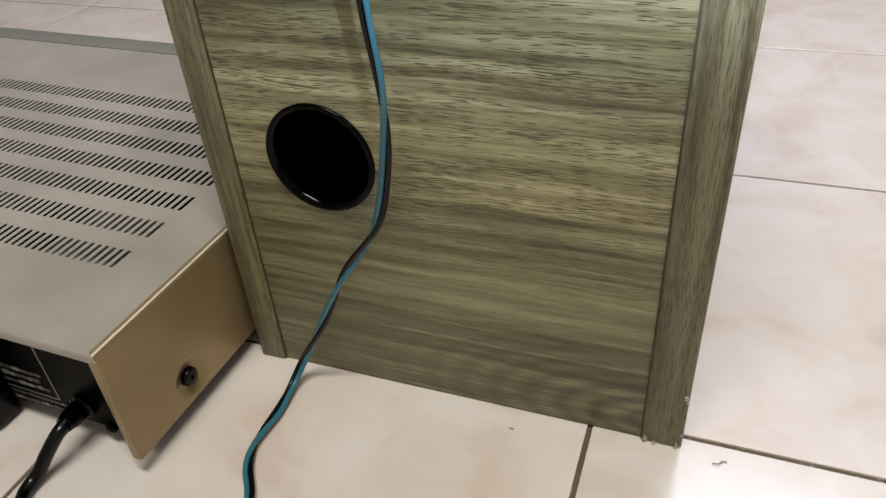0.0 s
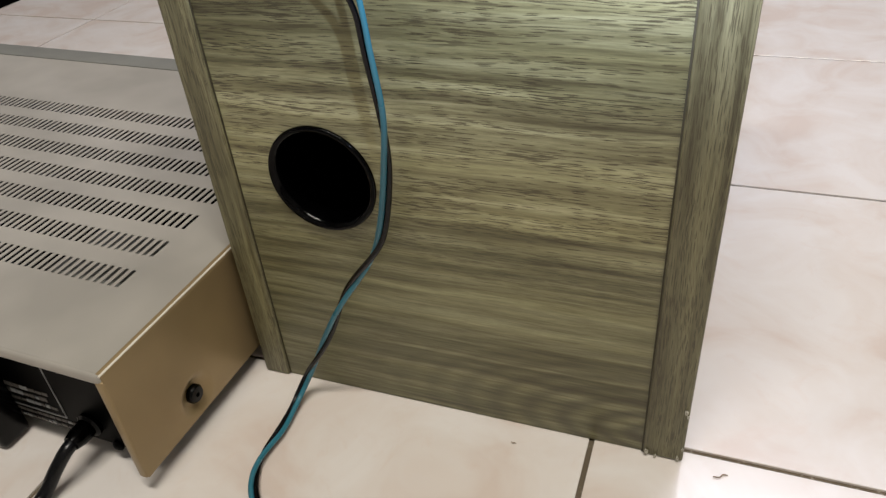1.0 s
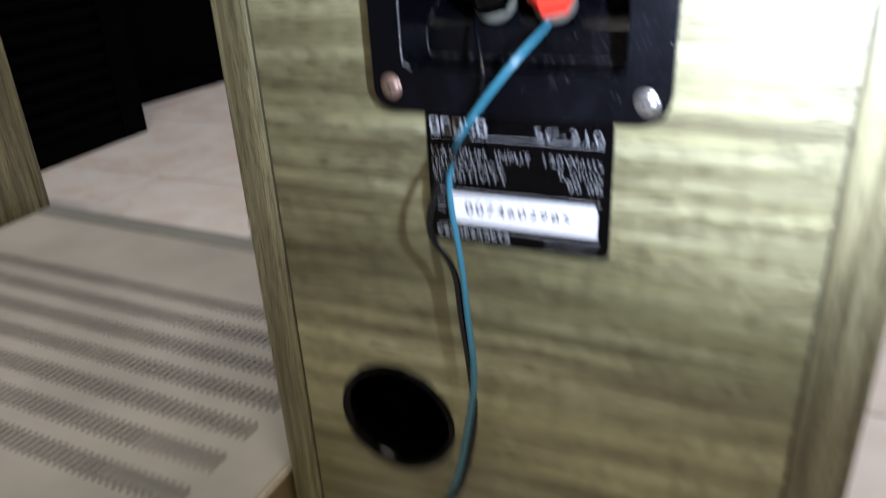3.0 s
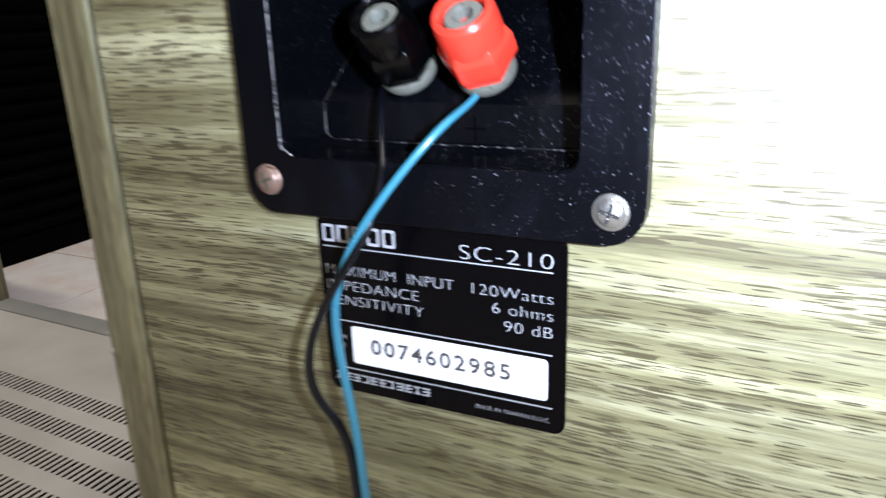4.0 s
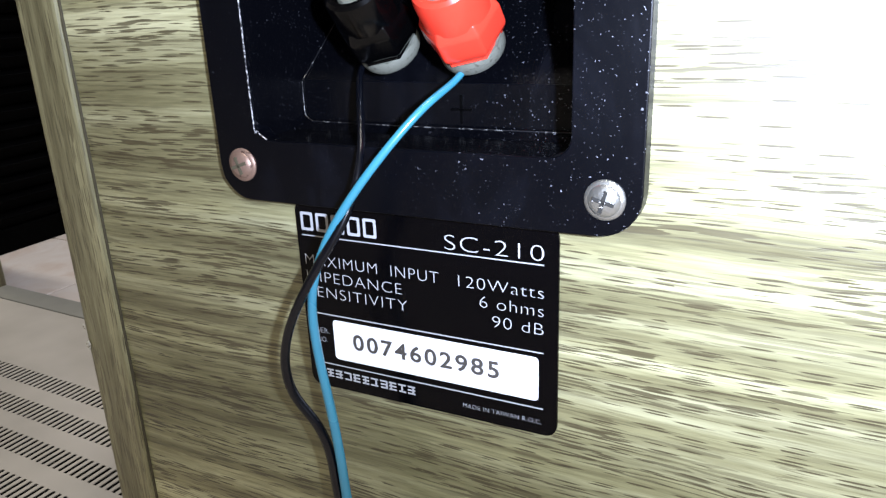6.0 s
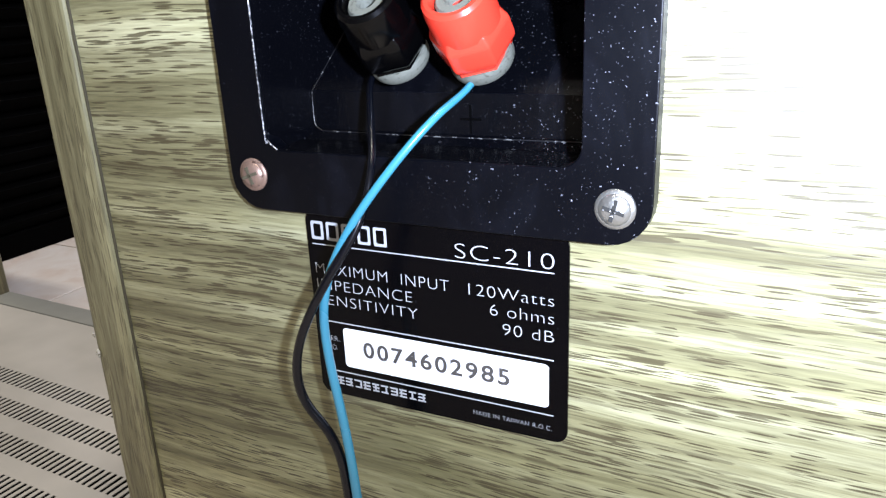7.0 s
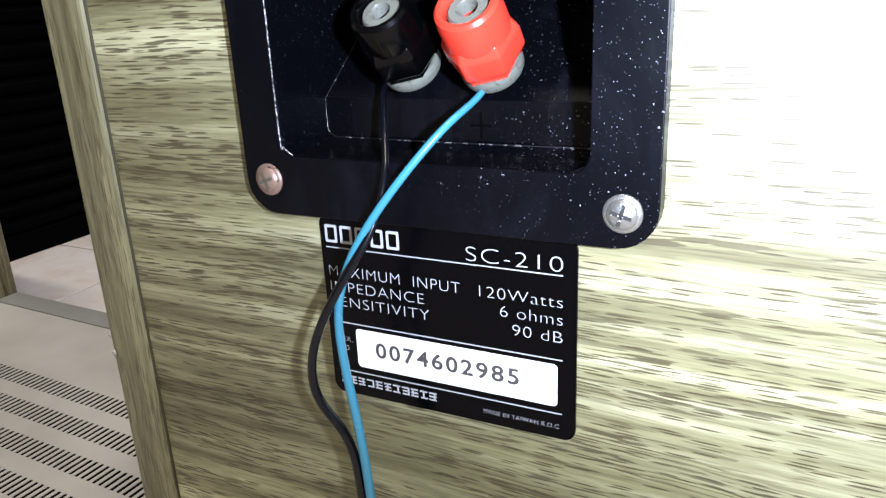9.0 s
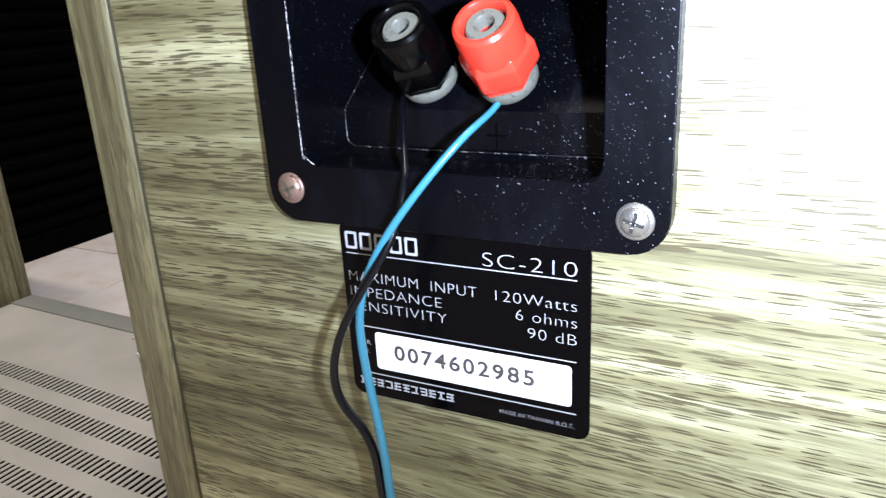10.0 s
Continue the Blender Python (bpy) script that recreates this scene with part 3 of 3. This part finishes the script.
def amplifier():
    amp = thing("amplifier", "champagne-gold hi-fi amplifier with slotted top, back turned to view", "amplifier", pose(-0.0090, -0.0822, 0, 0, 0, -1.8))
    # top sheet with rows of slots, local x from -AW to 0
    slot, pitch, rows_n, row_pitch, row0, length = 0.0021, 0.00432, 7, 0.02405, 0.0485, 0.0128
    first, count = -0.0330, 79
    xs, ys = [-AW + 0.0025], [0.0016]
    for k in range(count - 1, -1, -1):
        xs += [first - k * pitch - slot, first - k * pitch]
    xs.append(-0.0025)
    for r in range(rows_n):
        ys += [row0 + r * row_pitch, row0 + r * row_pitch + length]
    ys.append(AD - 0.0205)
    bm = bmesh.new()
    levels = []
    for z in (AH, AH - 0.0004):
        levels.append([[bm.verts.new((x, y, z)) for x in xs] for y in ys])
    hole = lambda i, j: i % 2 == 1 and j % 2 == 1 and 0 < i < len(xs) - 2
    for grid in levels:
        for j in range(len(ys) - 1):
            for i in range(len(xs) - 1):
                if not hole(i, j):
                    bm.faces.new((grid[j][i], grid[j][i + 1], grid[j + 1][i + 1], grid[j + 1][i]))
    a, b = levels
    for j in range(len(ys) - 1):
        for i in range(len(xs) - 1):
            if hole(i, j):
                ring = ((j, i), (j, i + 1), (j + 1, i + 1), (j + 1, i))
                for (j0, i0), (j1, i1) in zip(ring, ring[1:] + ring[:1]):
                    bm.faces.new((a[j0][i0], a[j1][i1], b[j1][i1], b[j0][i0]))
    part("top_cover", bm, GOLD, amp, "champagne top cover with seven rows of slots")

    # rounded folds down to the sides and at the back
    def fold(sign, x):
        r = 0.0025
        low = LOW if sign < 0 else AH - r - 0.0006
        prof = [(x - sign * r, AH)] + [(x - sign * r + sign * r * math.sin(t), AH - r + r * math.cos(t)) for t in [math.pi / 2 * k / 5 for k in range(1, 6)]] + [(x, low), (x - sign * 0.0012, low), (x - sign * 0.0012, AH - r), (x - sign * r, AH - 0.001)]
        bm = bmesh.new()
        ends = [[bm.verts.new((px, py, pz)) for px, pz in prof] for py in (0.0012, AD - 0.0205)]
        for i in range(len(prof)):
            j = (i + 1) % len(prof)
            bm.faces.new((ends[0][i], ends[0][j], ends[1][j], ends[1][i]))
        for e in ends:
            bm.faces.new(e)
        # lip turned in along the back edge
        lo, hi = sorted((x - sign * 0.0001, x - sign * 0.0046))
        add_box(bm, (lo, 0.0, LOW), (hi, 0.0040, AH - 0.004), 0.0012, 2)
        return bm

    # thin bright strip: the fold's highlight, put into colour
    part("cover_edge", tube_mesh([Vector((-0.00105, y, AH - 0.00105)) for y in (0.0008, 0.13, AD - 0.0205)], 0.00062, 16), EDGE_GLINT, amp, "highlight painted along the edge of the cover", smooth=60)
    part("side_fold", fold(1, 0.0), GOLD_SHADED, amp, smooth=40)
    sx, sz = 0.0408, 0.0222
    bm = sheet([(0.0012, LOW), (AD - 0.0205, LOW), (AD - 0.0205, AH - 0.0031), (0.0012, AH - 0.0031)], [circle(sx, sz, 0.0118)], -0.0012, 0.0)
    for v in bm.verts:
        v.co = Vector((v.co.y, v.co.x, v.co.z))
    part("side_cover", bm, GOLD_SHADED, amp, "golden-brown side of the cover, shade put into its colour")
    part("side_cover", fold(-1, -AW), GOLD_SHADED, amp, smooth=40)
    part("back_lip", box((-AW + 0.0005, 0.0002, AH - 0.0062), (-0.0008, 0.0036, AH - 0.00005), 0.0018, 3), GOLD, amp, "rounded back edge of the cover", smooth=50)
    part("front_panel", box((-AW - 0.0008, AD - 0.0195, 0.004), (0.0004, AD, AH + 0.0004), 0.0014, 2), FACE_GREY, amp, "grey-gold front panel edge", smooth=40)
    part("chassis", box((-AW + 0.004, 0.016, 0.008), (-0.004, AD - 0.022, 0.030), 0.001), INSIDE, amp, "dark inside seen through the slots")
    part("transformer", box((-0.098, 0.060, 0.030), (-0.036, 0.112, 0.0600), 0.002), FACE_GREY, amp, "pale metal transformer under the slots")
    rear = part("rear_panel", box((-AW + 0.0014, 0.0120, 0.0090), (-0.0014, 0.0135, AH - 0.0014)), STEEL_BLACK, amp, "black rear panel with white printing")
    y0, y1 = 0.0116, 0.0121
    part("print_line", box((-0.0548, y0, 0.0185), (-0.0543, y1, 0.0690)), PRINT_WHITE, rear)
    part("print_line", box((-0.1100, y0, 0.0180), (-0.0543, y1, 0.0185)), PRINT_WHITE, rear)
    r = random.Random(3)
    for z, h in ((0.0310, 0.0026), (0.0265, 0.0026), (0.0220, 0.0024), (0.0145, 0.0020), (0.0105, 0.0020)):
        x = -0.0570 - 0.012 * r.random() if z > 0.02 else -0.0490
        while x > -0.105:
            w = 0.0016 + 0.0030 * r.random()
            part("print_bar", box((x - w, y0, z), (x, y1, z + h * (0.6 + 0.4 * r.random()))), PRINT_GREY if r.random() < 0.8 else PRINT_WHITE, rear)
            x -= w + 0.0007
    m = pose(-0.0270, 0.0120, 0.0095, 90, 0, 0)
    part("screw", lathe(bmesh.new(), [(0.0, 0.0), (0.003, 0.0), (0.003, 0.001), (0.0018, 0.002), (0, 0.0022)], m, 24), STEEL_BLACK, rear, smooth=40)
    # cord entry
    m = pose(-0.0385, 0.0120, 0.0205, 90, 0, 0)
    part("cord_grip", lathe(bmesh.new(), [(0.0064, 0.0), (0.0066, 0.002), (0.0050, 0.003), (0.0048, 0.009), (0.0038, 0.013), (0.0, 0.013)], m, 24), GLOSS_BLACK, rear, "black cord grip", smooth=40)
    # housing that stands out of the rear
    house = part("rear_housing", box((-0.215, -0.0040, 0.0015), (-0.0855, 0.0118, 0.0610), 0.0025, 3), KNOB_BLACK, amp, "black plastic block on the rear", smooth=40)
    m = pose(-0.108, -0.004, 0.047, 90, 0, 0)
    part("round_socket", lathe(bmesh.new(), [(0.010, 0.0), (0.010, 0.006), (0.0085, 0.0075), (0.0, 0.0078)], m, 32), GLOSS_BLACK, house, smooth=40)
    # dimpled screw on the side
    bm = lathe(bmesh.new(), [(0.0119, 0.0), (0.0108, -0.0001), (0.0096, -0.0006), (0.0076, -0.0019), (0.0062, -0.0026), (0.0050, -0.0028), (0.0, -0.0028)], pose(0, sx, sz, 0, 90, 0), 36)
    part("screw_dimple", bm, GOLD_SHADED, amp, "pressed dish round the screw", smooth=60)
    bm = lathe(bmesh.new(), [(0.0, -0.0027), (0.0047, -0.0027), (0.0047, -0.0008), (0.0038, 0.0003), (0.0012, 0.0005), (0.0009, -0.0005), (0.0, -0.0005)], pose(0, sx, sz, 0, 90, 0), 32)
    head = part("screw", bm, KNOB_BLACK, amp, "black cross-head screw", smooth=40)
    # feet
    for x in (-0.05, -AW + 0.05):
        for y in (0.045, AD - 0.05):
            part("foot", lathe(bmesh.new(), [(0.0, 0.0), (0.012, 0.0), (0.013, 0.002), (0.013, 0.008), (0.0, 0.008)], pose(x, y, 0), 24), RACK_BLACK, amp)
    return amp


amplifier()

# ---- cables ----
BLUE_TOP = [(0.1135, 0.0085, 0.2735), (0.1126, 0.0040, 0.2708), (0.1096, -0.0045, 0.2666), (0.1016, -0.0100, 0.2562), (0.0935, -0.0125, 0.2443), (0.0892, -0.0138, 0.2325),
            (0.0893, -0.0140, 0.2203), (0.0915, -0.0140, 0.2060)]
BLACK_TOP = [(0.0905, 0.0085, 0.2735), (0.0915, 0.0050, 0.2705), (0.0945, 0.0000, 0.2645), (0.0975, -0.0058, 0.2580), (0.0970, -0.0110, 0.2480), (0.0912, -0.0155, 0.2372),
             (0.0838, -0.0165, 0.2230), (0.0830, -0.0160, 0.2110), (0.0893, -0.0142, 0.2022)]
PAIR = [(0.0912, -0.0140, 0.1980), (0.0918, -0.0135, 0.1835), (0.0935, -0.0125, 0.1610), (0.0917, -0.0112, 0.1375), (0.0862, -0.0100, 0.1115), (0.0790, -0.0090, 0.0952),
        (0.0618, -0.0085, 0.0705), (0.0485, -0.0085, 0.0432), (0.0335, -0.0090, 0.0160), (0.0295, -0.0140, 0.0070), (0.0290, -0.0220, 0.0036), (0.0300, -0.0360, 0.0032), (0.0292, -0.0520, 0.0032), (0.0335, -0.0670, 0.0032),
        (0.0450, -0.0850, 0.0032), (0.0480, -0.1300, 0.0032), (0.0200, -0.2200, 0.0032)]
R = 0.00112


def eased(points, passes=14):
    """The same line with its small kinks smoothed out."""
    p = [Vector(q) for q in points]
    for _ in range(passes):
        p = [p[0]] + [(a + 2 * b + c) / 4 for a, b, c in zip(p, p[1:], p[2:])] + [p[-1]]
    return p


def wire_radius(f):
    return 0.00064 + 0.00062 * min(1.0, f * 2.2)


def twin_cable():
    cable = thing("speaker_cable", "blue and black twin speaker wire hanging down to the floor", "cable")
    low = smooth_path(PAIR, 12)
    n = len(low)
    blue, black = [], []
    for i, q in enumerate(low):
        d = (low[min(i + 1, n - 1)] - low[max(i - 1, 0)]).normalized()
        out = Vector((0, -1, 0)) if q.z > 0.02 else Vector((0, 0, 1))
        side = d.cross(out).normalized()
        out = side.cross(d).normalized()
        f = i / 12
        # the wires lie side by side and roll over one another
        a = float(np.interp(f, [0, 1, 2, 3, 4, 4.5, 5, 5.6, 6, 6.5, 7, 7.6, 8.4, 10, 11, 12, 13, 16], [0.0, -0.1, -0.5, -2.5, -2.8, -3.5, -4.7, -6.0, -7.0, -8.4, -9.2, -11.0, -12.3, -13.0, -12.4, -13.6, -15.4, -17.5]))
        off = (-math.cos(a) * side - math.sin(a) * out) * R * 1.03
        blue.append(q + off)
        black.append(q - off)
        for w in (blue[-1], black[-1]):
            w.z = max(w.z, R)
    part("blue_wire", tube_mesh(eased(smooth_path(BLUE_TOP, 10) + blue), wire_radius), BLUE, cable, "blue insulated wire", smooth=60)
    part("black_wire", tube_mesh(eased(smooth_path(BLACK_TOP, 10) + black), wire_radius), BLACK_PVC, cable, "black insulated wire", smooth=60)
    return cable


twin_cable()
cord = smooth_path([(-0.0476, -0.0800, 0.0205), (-0.0482, -0.0860, 0.0188), (-0.0510, -0.0925, 0.0125), (-0.0535, -0.0985, 0.0058), (-0.0540, -0.1060, 0.0034), (-0.0500, -0.1200, 0.0034), (-0.0480, -0.1700, 0.0034), (-0.0900, -0.2500, 0.0034)], 12)
tagged(new("power_cord", mesh_of(tube_mesh(cord, 0.0031), "power_cord", BLACK_PVC, 60)), "black power cord leaving the back of the amplifier", "cable")

# ---- the black cabinet behind ----


def rack(name, label, m, depth, length, height, slats):
    """A black slatted stand; its slatted face looks along local +x."""
    ob = thing(name, label, "cabinet", m)
    part("body", box((-depth, 0, 0), (-0.012, length, height), 0.004), RACK_BLACK, ob)
    for y0, y1 in ((0, 0.022), (length - 0.045, length)):
        part("post", box((-0.014, y0, 0.0), (0, y1, height), 0.002), RACK_BLACK, ob)
    part("plinth", box((-0.013, 0.0225, 0.0), (-0.001, length - 0.0455, 0.03), 0.002), RACK_BLACK, ob)
    z = 0.04
    while slats and z < height - 0.02:
        bm = box((-0.006, 0.0225, -0.0075), (0.006, length - 0.0455, 0.0075), 0.0012)
        bmesh.ops.transform(bm, matrix=pose(-0.007, 0, z, 0, 28, 0), verts=bm.verts)
        part("slat", bm, RACK_BLACK, ob)
        z += 0.021
    return ob


rack("slatted_cabinet", "matt black slatted cabinet standing on the tiles", pose(-0.706, 0.236, 0), 0.30, 0.405, 0.50, True)
rack("black_cabinet", "plain matt black cabinet standing on the tiles", pose(-0.848, 0.700, 0, 0, 0, -8.6), 0.30, 0.70, 0.60, False)

# ---- unseen tube light fixtures ----
for x, y in TUBES:
    fixture = thing("ceiling_light", "unseen white tube light fixture on the ceiling", "ceiling light", pose(x, y, TOP), group="ceiling lights")
    part("housing", box((-0.62, -0.045, -0.055), (0.62, 0.045, 0.0), 0.004), TUBE_GLASS, fixture)

# ---- crumbs ----
for x, y, s, a in ((0.2262, -0.0032, 1.0, 40), (0.1370, -0.0105, 0.35, 10)):
    bm = tube_mesh(smooth_path([Vector((-0.0030, 0.0012, 0)) * s, Vector((-0.0008, -0.0004, 0.0003)) * s, Vector((0.0012, 0.0004, 0)) * s, Vector((0.0030, -0.0008, 0)) * s], 5), 0.00025 * max(s, 0.8), 6)
    crumb = tagged(new("crumb", mesh_of(bm, "crumb", CRUMB, 60)), "tiny brown crumb lying on the tile", "debris", group="crumbs on the floor")
    crumb.matrix_world = pose(x, y, 0.0006, 0, 0, a)

# ---- floor tiles ----
TILE_SIDE = 0.2347
JX = [min(X1, max(X0, 0.1705 + TILE_SIDE * k)) for k in range(-9, 8)]
JY = [min(Y1, max(Y0, 0.0075 + TILE_SIDE * k)) for k in range(-7, 13)]
shared = {}
for i, (xa, xb) in enumerate(zip(JX, JX[1:])):
    for ya, yb in zip(JY, JY[1:]):
        w, d = round(xb - xa - 0.0024, 4), round(yb - ya - 0.0024, 4)
        if (w, d) not in shared:
            shared[w, d] = mesh_of(box((-w / 2, -d / 2, -0.006), (w / 2, d / 2, 0.0), 0.00025, 1), "tile", TILE)
        t = new("tile", shared[w, d])
        t.parent = floor
        t.location = ((xa + xb) / 2, (ya + yb) / 2, 0.0)
